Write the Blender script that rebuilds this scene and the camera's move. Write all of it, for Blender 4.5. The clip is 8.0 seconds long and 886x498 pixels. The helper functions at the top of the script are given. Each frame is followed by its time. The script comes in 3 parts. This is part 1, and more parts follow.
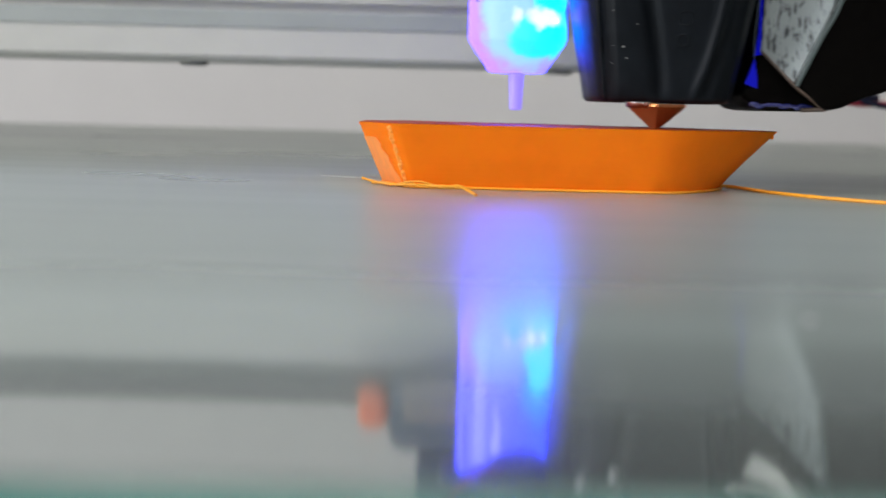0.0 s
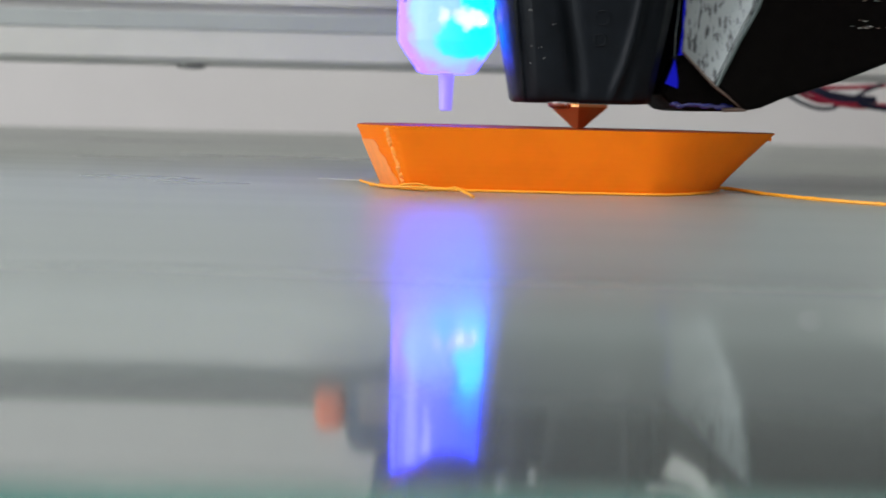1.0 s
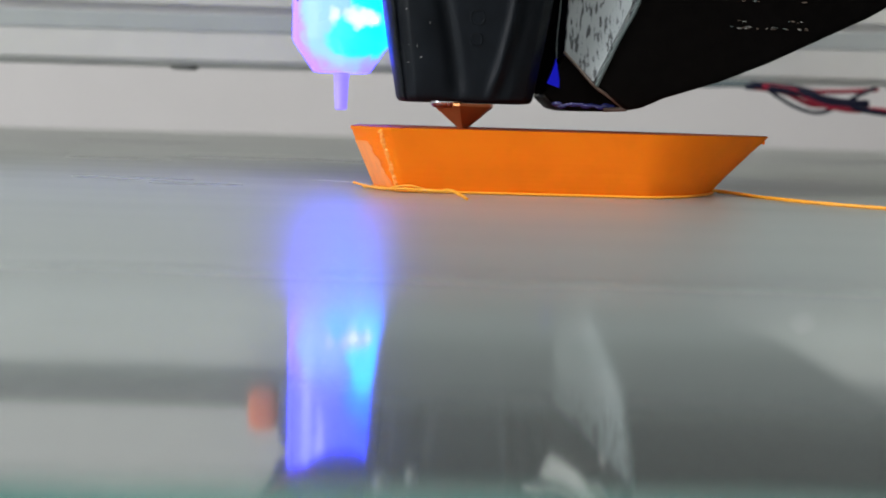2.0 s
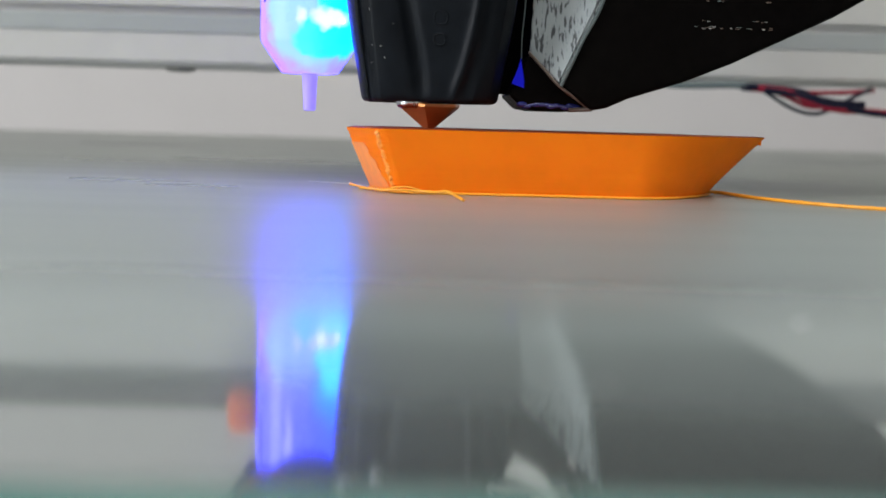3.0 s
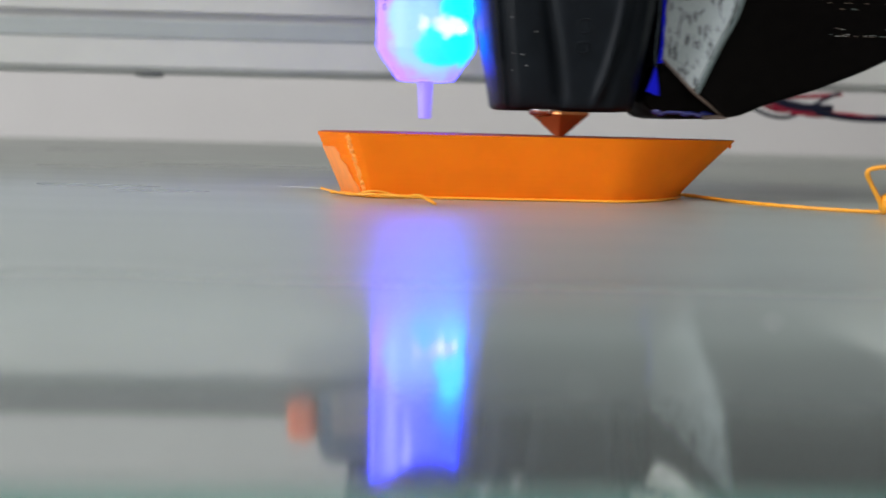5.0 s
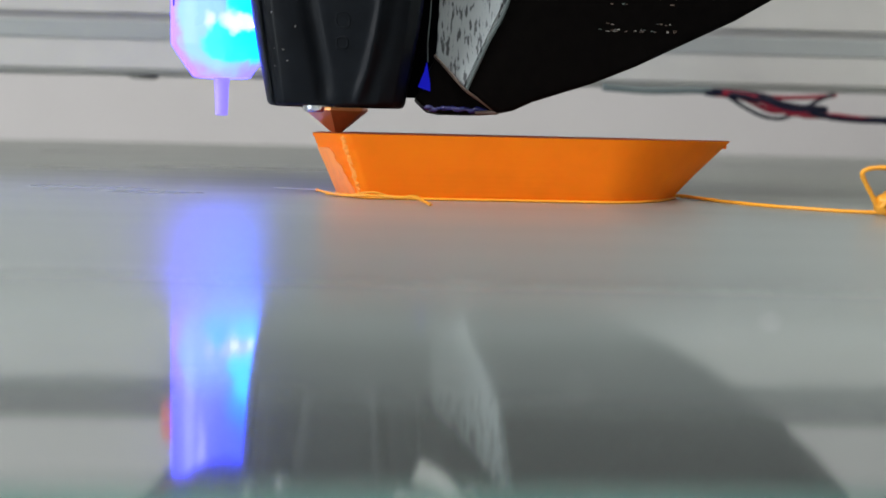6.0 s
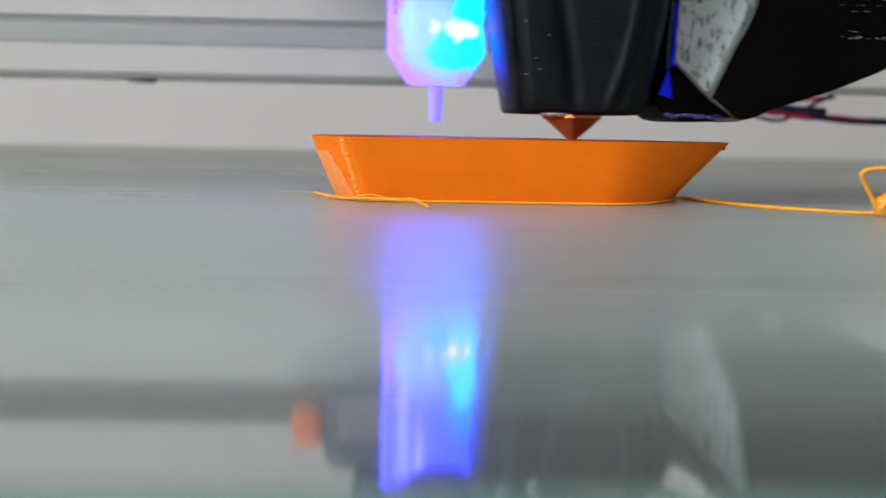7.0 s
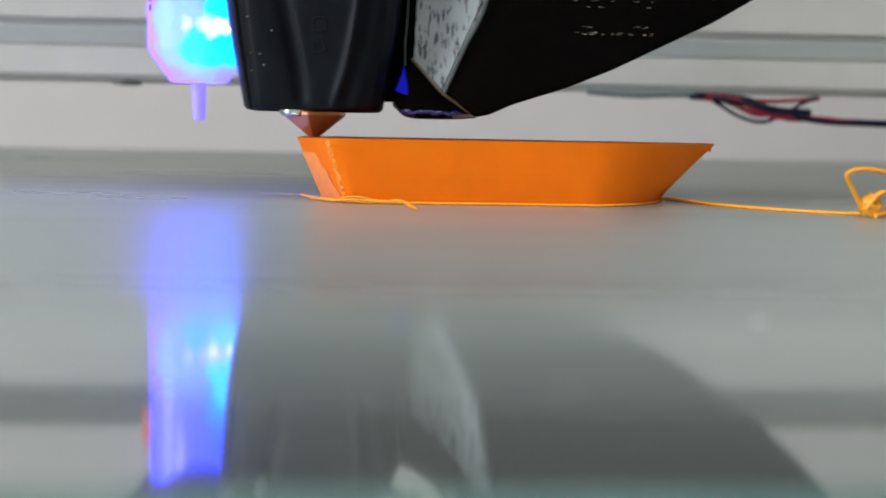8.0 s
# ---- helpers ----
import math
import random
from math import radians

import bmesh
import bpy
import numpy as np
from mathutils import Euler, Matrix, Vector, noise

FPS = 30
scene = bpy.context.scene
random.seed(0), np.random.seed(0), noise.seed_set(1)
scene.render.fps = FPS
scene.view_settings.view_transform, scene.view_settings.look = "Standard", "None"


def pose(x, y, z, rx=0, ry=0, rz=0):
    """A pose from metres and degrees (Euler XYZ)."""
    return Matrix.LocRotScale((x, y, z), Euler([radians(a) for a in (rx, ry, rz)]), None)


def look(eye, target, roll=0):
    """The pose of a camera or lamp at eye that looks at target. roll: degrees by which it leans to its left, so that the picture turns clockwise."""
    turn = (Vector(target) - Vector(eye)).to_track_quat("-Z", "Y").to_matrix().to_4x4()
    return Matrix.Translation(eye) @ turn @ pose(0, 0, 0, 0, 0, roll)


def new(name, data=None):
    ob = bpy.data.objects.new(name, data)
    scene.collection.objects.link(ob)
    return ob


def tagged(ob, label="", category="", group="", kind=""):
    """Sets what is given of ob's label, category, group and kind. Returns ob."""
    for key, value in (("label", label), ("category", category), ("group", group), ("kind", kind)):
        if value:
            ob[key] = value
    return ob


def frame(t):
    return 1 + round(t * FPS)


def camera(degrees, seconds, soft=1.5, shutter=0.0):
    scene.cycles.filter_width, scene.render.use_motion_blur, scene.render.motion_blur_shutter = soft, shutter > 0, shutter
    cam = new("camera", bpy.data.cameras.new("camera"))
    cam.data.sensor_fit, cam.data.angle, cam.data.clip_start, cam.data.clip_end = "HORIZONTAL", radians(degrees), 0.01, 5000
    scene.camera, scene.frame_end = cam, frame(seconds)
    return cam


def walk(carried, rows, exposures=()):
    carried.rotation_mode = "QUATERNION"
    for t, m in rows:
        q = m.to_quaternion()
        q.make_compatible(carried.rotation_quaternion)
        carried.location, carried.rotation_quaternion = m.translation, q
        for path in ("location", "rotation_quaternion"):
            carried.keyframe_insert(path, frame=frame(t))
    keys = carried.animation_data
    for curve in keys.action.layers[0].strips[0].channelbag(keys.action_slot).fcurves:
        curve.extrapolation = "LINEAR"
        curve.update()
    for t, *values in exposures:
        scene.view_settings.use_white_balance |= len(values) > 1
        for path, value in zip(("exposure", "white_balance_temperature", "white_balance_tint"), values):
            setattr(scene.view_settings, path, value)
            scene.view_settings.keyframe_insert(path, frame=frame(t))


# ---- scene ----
# A small printed boat hull on a mirror-glass print bed, with the print head sweeping over it.
# Bed top is z = 0; the first eye stands over x = 0, y = 0, nine millimetres above the bed's plane.
MM = 0.001
cam = camera(42.0, 8.0, soft=1.65, shutter=0.22)
cam.data.dof.use_dof = True
cam.data.dof.focus_distance = 0.140
cam.data.dof.aperture_fstop = 30.0
# seconds, the eye in mm, yaw, pitch, roll
CAMERA_ROWS = [
    (0.0, 0.00, 0.00, 9.120, -0.000, -6.950, 1.48), (0.5, -0.01, 0.07, 9.067, 0.038, -6.837, 1.45),
    (1.0, -0.02, 0.15, 9.014, -0.109, -6.791, 1.39), (1.5, -0.03, 0.22, 8.961, -0.302, -6.708, 1.52),
    (3.0, -0.05, 0.45, 8.801, -0.619, -6.533, 1.54), (3.5, -0.06, 0.53, 8.748, -0.696, -6.446, 1.40),
    (4.0, -0.07, 0.60, 8.695, -1.198, -6.376, 1.38), (5.5, -0.10, 0.82, 8.536, -2.198, -6.162, 1.33),
    (6.0, -0.11, 0.90, 8.482, -2.272, -6.114, 1.29), (6.5, -0.11, 0.97, 8.429, -2.290, -6.004, 1.12),
    (7.0, -0.12, 1.05, 8.376, -2.312, -5.952, 1.11), (7.5, -0.13, 1.12, 8.323, -2.746, -5.901, 1.00),
    (8.0, -0.14, 1.20, 8.270, -2.993, -5.818, 1.01),
]
walk(cam, [(t, pose(x * MM, y * MM, z * MM, 90 + pitch, 0, yaw) @ pose(0, 0, 0, 0, 0, roll)) for t, x, y, z, yaw, pitch, roll in CAMERA_ROWS])

# ---- light ----
world = bpy.data.worlds.new("room_world")
scene.world = world
world.use_nodes = True
sky = world.node_tree.nodes.new("ShaderNodeTexSky")
sky.sky_type, sky.sun_disc = "NISHITA", False
sky.sun_elevation, sky.sun_rotation = radians(35), radians(200)
world.node_tree.links.new(sky.outputs[0], world.node_tree.nodes["Background"].inputs[0])
world.node_tree.nodes["Background"].inputs[1].default_value = 0.1


def area_lamp(name, m, sx, sy, power, colour):
    data = bpy.data.lights.new(name, "AREA")
    data.shape, data.size, data.size_y, data.energy, data.color = "RECTANGLE", sx, sy, power, colour
    ob = new(name, data)
    ob.matrix_world = m
    return ob


CEILING_POWER, WINDOW_POWER = 11.0, 23.0
area_lamp("ceiling_lamp_light", look((0.05, -0.62, 1.36), (0.05, -0.62, 0)), 1.1, 0.3, CEILING_POWER, (1.0, 0.98, 0.955))
area_lamp("window_light", look((-1.46, -0.5, 0.45), (0.5, -0.4, 0.1)), 0.9, 1.0, WINDOW_POWER, (0.94, 0.97, 1.0))
scene.view_settings.exposure = 0.0


# ---- materials ----
def material(name, colour, rough=0.5, metal=0.0, var=0.15, scale=300.0, bump=0.0, bump_scale=900.0, spec=0.5, rough_var=0.1, emit=None, emit_power=0.0):
    """Principled material with colour variation at two scales, uneven gloss and fine relief."""
    mat = bpy.data.materials.new(name)
    mat.use_nodes = True
    nt = mat.node_tree
    b = nt.nodes["Principled BSDF"]
    geo = nt.nodes.new("ShaderNodeTexCoord")
    fine = nt.nodes.new("ShaderNodeTexNoise")
    fine.inputs["Scale"].default_value, fine.inputs["Detail"].default_value = scale, 5
    nt.links.new(geo.outputs["Object"], fine.inputs["Vector"])
    wide = nt.nodes.new("ShaderNodeTexNoise")
    wide.inputs["Scale"].default_value, wide.inputs["Detail"].default_value = scale * 0.13, 3
    nt.links.new(geo.outputs["Object"], wide.inputs["Vector"])
    both = nt.nodes.new("ShaderNodeMath")
    both.operation = "ADD"
    nt.links.new(fine.outputs["Fac"], both.inputs[0])
    nt.links.new(wide.outputs["Fac"], both.inputs[1])
    ramp = nt.nodes.new("ShaderNodeMapRange")
    ramp.inputs["From Min"].default_value, ramp.inputs["From Max"].default_value = 0.6, 1.4
    ramp.inputs["To Min"].default_value, ramp.inputs["To Max"].default_value = 1 - var, 1 + var
    nt.links.new(both.outputs[0], ramp.inputs["Value"])
    mul = nt.nodes.new("ShaderNodeVectorMath")
    mul.operation = "SCALE"
    mul.inputs[0].default_value = colour
    nt.links.new(ramp.outputs[0], mul.inputs["Scale"])
    nt.links.new(mul.outputs[0], b.inputs["Base Color"])
    rr = nt.nodes.new("ShaderNodeMapRange")
    rr.inputs["From Min"].default_value, rr.inputs["From Max"].default_value = 0.6, 1.4
    rr.inputs["To Min"].default_value, rr.inputs["To Max"].default_value = max(rough - rough_var, 0.02), min(rough + rough_var, 1)
    nt.links.new(both.outputs[0], rr.inputs["Value"])
    nt.links.new(rr.outputs[0], b.inputs["Roughness"])
    b.inputs["Metallic"].default_value = metal
    b.inputs["Specular IOR Level"].default_value = spec
    if bump:
        n = nt.nodes.new("ShaderNodeTexNoise")
        n.inputs["Scale"].default_value, n.inputs["Detail"].default_value = bump_scale, 4
        nt.links.new(geo.outputs["Object"], n.inputs["Vector"])
        bp = nt.nodes.new("ShaderNodeBump")
        bp.inputs["Strength"].default_value, bp.inputs["Distance"].default_value = bump, 0.0002
        nt.links.new(n.outputs["Fac"], bp.inputs["Height"])
        nt.links.new(bp.outputs[0], b.inputs["Normal"])
    if emit:
        b.inputs["Emission Color"].default_value = (*emit, 1)
        b.inputs["Emission Strength"].default_value = emit_power
    return mat


M_WALL = material("painted_wall", (0.605, 0.59, 0.585), 0.8, var=0.03, scale=25, bump=0.2, bump_scale=400)
M_WALL_DARKENED = material("darkened_wall_paint", (0.24, 0.23, 0.22), 0.8, var=0.05, scale=25)
M_CEILING = material("ceiling_paint", (0.78, 0.77, 0.75), 0.85, var=0.03, scale=20)
M_TABLE = material("table_laminate", (0.32, 0.33, 0.31), 0.55, var=0.1, scale=60)
M_FLOOR = material("floor_vinyl", (0.25, 0.23, 0.21), 0.5, var=0.1, scale=30)
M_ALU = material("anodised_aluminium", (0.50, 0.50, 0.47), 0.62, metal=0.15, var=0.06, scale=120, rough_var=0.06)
M_ALU_SHADE = material("shade_painted_aluminium", (0.36, 0.385, 0.375), 0.6, metal=0.4, var=0.08, scale=120)
M_COVER = material("brown_grey_metal", (0.17, 0.15, 0.14), 0.5, var=0.15, scale=300)
M_BELT = material("grey_belt_rubber", (0.10, 0.10, 0.095), 0.8, var=0.1, scale=800)
M_STEEL = material("dark_screw_steel", (0.30, 0.30, 0.28), 0.45, metal=0.8, var=0.1, scale=900)
M_BLACK = material("black_printed_plastic", (0.0024, 0.0020, 0.0018), 0.45, var=0.4, scale=700, bump=0.25, bump_scale=2500, spec=0.03)
M_BLACK_SHROUD = material("black_moulded_plastic", (0.0046, 0.0064, 0.0092), 0.45, var=0.3, scale=500, bump=0.12, bump_scale=3000, spec=0.13)
M_DARK_BLUE = material("dark_carriage_plastic", (0.022, 0.04, 0.075), 0.5, var=0.2, scale=300)
M_BRASS = material("brass", (0.95, 0.40, 0.15), 0.36, metal=0.72, var=0.08, scale=900)
M_HEATER = material("heater_aluminium", (0.75, 0.75, 0.75), 0.25, metal=1.0, var=0.1, scale=700)
M_SCREW = material("screw_steel", (0.22, 0.22, 0.22), 0.4, metal=1.0, var=0.1, scale=900)
M_ORANGE_CLIP = material("orange_clip_plastic", (0.75, 0.16, 0.05), 0.45, var=0.1, scale=300)
M_STRAND = material("amber_filament", (0.85, 0.36, 0.025), 0.35, var=0.12, scale=900)
M_WIRE_RED = material("red_wire", (0.26, 0.012, 0.03), 0.5, spec=0.2, var=0.1, scale=900)
M_WIRE_BLACK = material("black_wire", (0.006, 0.007, 0.02), 0.55, spec=0.15, var=0.1, scale=900)
M_WIRE_WHITE = material("white_wire", (0.75, 0.75, 0.72), 0.4, var=0.08, scale=900)
M_SLEEVE = material("pale_grey_sleeve", (0.42, 0.42, 0.40), 0.6, var=0.15, scale=700)
M_CABLE_GREY = material("grey_cable_sleeve", (0.10, 0.13, 0.13), 0.6, var=0.15, scale=500)
M_DROP = material("dried_glue", (0.55, 0.57, 0.56), 0.4, var=0.1, scale=900)
M_MARK = material("print_ink", (0.02, 0.015, 0.05), 0.6, var=0.1, scale=900)
M_LAMP = material("lamp_diffuser", (0.8, 0.8, 0.8), 0.5, emit=(1.0, 0.96, 0.9), emit_power=4.0)
M_BLUE_GLOW = material("blue_plate_glow", (0.005, 0.005, 0.15), 0.5, spec=0.08, emit=(0.010, 0.014, 1.0), emit_power=0.32)
M_PLUG = material("dark_blue_plug_plastic", (0.02, 0.028, 0.10), 0.5, var=0.2, scale=300)


def bed_material():
    """Mirror glass with a dried film of glue over all but the bare strip along its front edge."""
    mat = material("mirror_glass_with_glue_film", (0.57, 0.615, 0.605), 0.1, metal=1.0, var=0.03, scale=60)
    nt = mat.node_tree
    b = nt.nodes["Principled BSDF"]
    tc = nt.nodes["Texture Coordinate"]
    sep = nt.nodes.new("ShaderNodeSeparateXYZ")
    nt.links.new(tc.outputs["Object"], sep.inputs[0])
    wob = nt.nodes.new("ShaderNodeTexNoise")
    wob.inputs["Scale"].default_value, wob.inputs["Detail"].default_value = 16, 3
    nt.links.new(tc.outputs["Object"], wob.inputs["Vector"])
    edge = nt.nodes.new("ShaderNodeMath")
    edge.operation, edge.inputs[1].default_value = "MULTIPLY_ADD", 0.014
    nt.links.new(wob.outputs["Fac"], edge.inputs[0])
    nt.links.new(sep.outputs["Y"], edge.inputs[2])
    film = nt.nodes.new("ShaderNodeMapRange")
    film.interpolation_type = "SMOOTHSTEP"
    film.inputs["From Min"].default_value, film.inputs["From Max"].default_value = 0.031, 0.057
    film.inputs["To Min"].default_value, film.inputs["To Max"].default_value = FILM_ROUGH[0], FILM_ROUGH[1]
    nt.links.new(edge.outputs[0], film.inputs["Value"])
    smear = nt.nodes.new("ShaderNodeTexNoise")
    smear.inputs["Scale"].default_value, smear.inputs["Detail"].default_value = 40, 2
    mapping = nt.nodes.new("ShaderNodeMapping")
    mapping.inputs["Scale"].default_value = (0.25, 1, 1)
    nt.links.new(tc.outputs["Object"], mapping.inputs["Vector"])
    nt.links.new(mapping.outputs[0], smear.inputs["Vector"])
    rough = nt.nodes.new("ShaderNodeMath")
    rough.operation = "MULTIPLY"
    rv = nt.nodes.new("ShaderNodeMapRange")
    rv.inputs["From Min"].default_value, rv.inputs["From Max"].default_value = 0.3, 0.7
    rv.inputs["To Min"].default_value, rv.inputs["To Max"].default_value = 0.93, 1.07
    nt.links.new(smear.outputs["Fac"], rv.inputs["Value"])
    sharp = nt.nodes.new("ShaderNodeMapRange")
    sharp.interpolation_type = "SMOOTHSTEP"
    sharp.inputs["From Min"].default_value, sharp.inputs["From Max"].default_value = 0.051, 0.073
    sharp.inputs["To Min"].default_value, sharp.inputs["To Max"].default_value = 0.056, FILM_ROUGH[1]
    nt.links.new(edge.outputs[0], sharp.inputs["Value"])
    nt.links.new(sharp.outputs[0], rough.inputs[0])
    nt.links.new(rv.outputs[0], rough.inputs[1])
    for link in list(b.inputs["Roughness"].links):
        nt.links.remove(link)
    nt.links.new(rough.outputs[0], b.inputs["Roughness"])
    haze = nt.nodes.new("ShaderNodeBsdfDiffuse")
    haze.inputs["Color"].default_value = (0.30, 0.32, 0.31, 1)
    mix = nt.nodes.new("ShaderNodeMixShader")
    amount = nt.nodes.new("ShaderNodeMapRange")
    amount.inputs["From Min"].default_value, amount.inputs["From Max"].default_value = 0.0, FILM_ROUGH[1]
    amount.inputs["To Min"].default_value, amount.inputs["To Max"].default_value = FILM_HAZE[0], FILM_HAZE[1]
    nt.links.new(film.outputs[0], amount.inputs["Value"])
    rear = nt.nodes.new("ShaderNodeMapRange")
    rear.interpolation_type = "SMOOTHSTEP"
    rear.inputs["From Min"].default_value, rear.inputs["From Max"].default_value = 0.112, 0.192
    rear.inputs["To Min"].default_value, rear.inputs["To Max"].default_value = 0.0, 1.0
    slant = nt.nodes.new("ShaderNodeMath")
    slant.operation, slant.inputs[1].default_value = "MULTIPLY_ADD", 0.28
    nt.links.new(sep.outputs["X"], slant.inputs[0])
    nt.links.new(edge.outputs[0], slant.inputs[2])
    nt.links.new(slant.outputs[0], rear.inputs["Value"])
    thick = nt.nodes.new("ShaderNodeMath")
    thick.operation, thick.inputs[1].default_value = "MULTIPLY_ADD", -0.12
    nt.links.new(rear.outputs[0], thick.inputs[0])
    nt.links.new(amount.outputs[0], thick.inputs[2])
    wiped = nt.nodes.new("ShaderNodeTexNoise")
    wiped.inputs["Scale"].default_value, wiped.inputs["Detail"].default_value = 130, 5
    strokes = nt.nodes.new("ShaderNodeMapping")
    strokes.inputs["Scale"].default_value, strokes.inputs["Rotation"].default_value = (0.07, 1, 1), (0, 0, radians(2))
    nt.links.new(tc.outputs["Object"], strokes.inputs["Vector"])
    nt.links.new(strokes.outputs[0], wiped.inputs["Vector"])
    uneven = nt.nodes.new("ShaderNodeMapRange")
    uneven.inputs["From Min"].default_value, uneven.inputs["From Max"].default_value = 0.3, 0.7
    uneven.inputs["To Min"].default_value, uneven.inputs["To Max"].default_value = 0.87, 1.13
    nt.links.new(wiped.outputs["Fac"], uneven.inputs["Value"])
    streaked = nt.nodes.new("ShaderNodeMath")
    streaked.operation = "MULTIPLY"
    nt.links.new(thick.outputs[0], streaked.inputs[0])
    nt.links.new(uneven.outputs[0], streaked.inputs[1])
    nt.links.new(streaked.outputs[0], mix.inputs["Fac"])
    # Film colour grows darker towards the rear of the bed.
    film_tone = nt.nodes.new("ShaderNodeMix")
    film_tone.data_type = "RGBA"
    film_tone.inputs["A"].default_value, film_tone.inputs["B"].default_value = (0.385, 0.443, 0.432, 1), (0.16, 0.178, 0.135, 1)
    nt.links.new(rear.outputs[0], film_tone.inputs["Factor"])
    nt.links.new(film_tone.outputs["Result"], haze.inputs["Color"])
    out = nt.nodes["Material Output"]
    bloom = nt.nodes.new("ShaderNodeBsdfGlossy")
    bloom.inputs["Color"].default_value, bloom.inputs["Roughness"].default_value = (0.60, 0.64, 0.64, 1), 0.36
    veil = nt.nodes.new("ShaderNodeMixShader")
    veil.inputs["Fac"].default_value = 0.08
    nt.links.new(b.outputs[0], veil.inputs[1])
    nt.links.new(bloom.outputs[0], veil.inputs[2])
    nt.links.new(veil.outputs[0], mix.inputs[1])
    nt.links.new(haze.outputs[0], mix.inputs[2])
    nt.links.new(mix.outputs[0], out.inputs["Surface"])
    return mat


FILM_ROUGH, FILM_HAZE = (0.036, 0.29), (0.08, 0.48)
M_BED = bed_material()
M_GLASS_EDGE = material("green_glass_edge", (0.045, 0.22, 0.185), 0.25, var=0.15, scale=150)


def hull_material():
    """Orange plastic with fine layer lines."""
    mat = material("orange_printed_plastic", (0.99, 0.205, 0.007), 0.55, var=0.12, scale=220, spec=0.07)
    nt = mat.node_tree
    b = nt.nodes["Principled BSDF"]
    b.inputs["Subsurface Weight"].default_value = 0.28
    b.inputs["Subsurface Radius"].default_value = (1.0, 0.3, 0.05)
    b.inputs["Subsurface Scale"].default_value = 0.0028
    n = nt.nodes.new("ShaderNodeTexNoise")
    n.inputs["Scale"].default_value, n.inputs["Detail"].default_value = 1500, 3
    m = nt.nodes.new("ShaderNodeMapping")
    m.inputs["Scale"].default_value = (0.3, 0.3, 2.5)
    nt.links.new(nt.nodes["Texture Coordinate"].outputs["Object"], m.inputs["Vector"])
    nt.links.new(m.outputs[0], n.inputs["Vector"])
    bp = nt.nodes.new("ShaderNodeBump")
    bp.inputs["Strength"].default_value, bp.inputs["Distance"].default_value = 0.11, 0.0001
    nt.links.new(n.outputs["Fac"], bp.inputs["Height"])
    nt.links.new(bp.outputs[0], b.inputs["Normal"])
    return mat


M_HULL = hull_material()
# Hull orange darkened to paint the shade under the carriage.
M_HULL_TOP = material("shaded_orange_plastic", (0.36, 0.045, 0.005), 0.55, var=0.35, scale=400, spec=0.2, bump=0.1, bump_scale=1500)
M_PALE = material("pale_sheen_orange", (0.94, 0.29, 0.055), 0.38, var=0.2, scale=700, spec=0.5)
M_LIP = material("painted_blue_lit_plastic", (0.02, 0.025, 0.16), 0.12, var=0.4, scale=900, spec=0.8, bump=0.6, bump_scale=1800)
M_DUST = material("pale_dust", (0.6, 0.6, 0.58), 0.7, var=0.1, scale=900)
M_BROWN = material("brown_edges_and_glints", (0.10, 0.07, 0.055), 0.4, var=0.3, scale=900)
M_SEAM = material("glossy_amber_bead", (0.98, 0.33, 0.04), 0.3, var=0.1, scale=600, spec=0.5)


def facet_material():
    """Duct face with glancing light painted grey, and dark streaks between the printed layers."""
    mat = material("lit_face_plastic", (0.17, 0.19, 0.20), 0.38, var=0.2, scale=600)
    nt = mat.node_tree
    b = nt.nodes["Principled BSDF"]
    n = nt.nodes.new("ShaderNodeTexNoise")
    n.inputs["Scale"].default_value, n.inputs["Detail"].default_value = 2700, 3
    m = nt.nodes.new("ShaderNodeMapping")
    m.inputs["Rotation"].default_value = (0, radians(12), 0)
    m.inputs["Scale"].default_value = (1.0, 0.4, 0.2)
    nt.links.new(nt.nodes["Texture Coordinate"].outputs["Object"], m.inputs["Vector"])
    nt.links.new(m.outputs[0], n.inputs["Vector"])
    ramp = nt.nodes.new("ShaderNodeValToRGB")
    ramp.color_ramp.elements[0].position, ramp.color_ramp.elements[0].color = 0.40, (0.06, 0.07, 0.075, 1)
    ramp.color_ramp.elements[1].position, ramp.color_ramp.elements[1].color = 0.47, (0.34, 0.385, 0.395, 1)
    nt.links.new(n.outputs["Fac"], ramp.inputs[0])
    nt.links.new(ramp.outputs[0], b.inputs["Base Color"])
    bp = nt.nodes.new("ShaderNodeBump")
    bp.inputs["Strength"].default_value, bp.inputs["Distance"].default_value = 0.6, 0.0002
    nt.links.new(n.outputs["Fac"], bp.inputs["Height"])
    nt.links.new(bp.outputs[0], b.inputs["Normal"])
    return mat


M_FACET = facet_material()


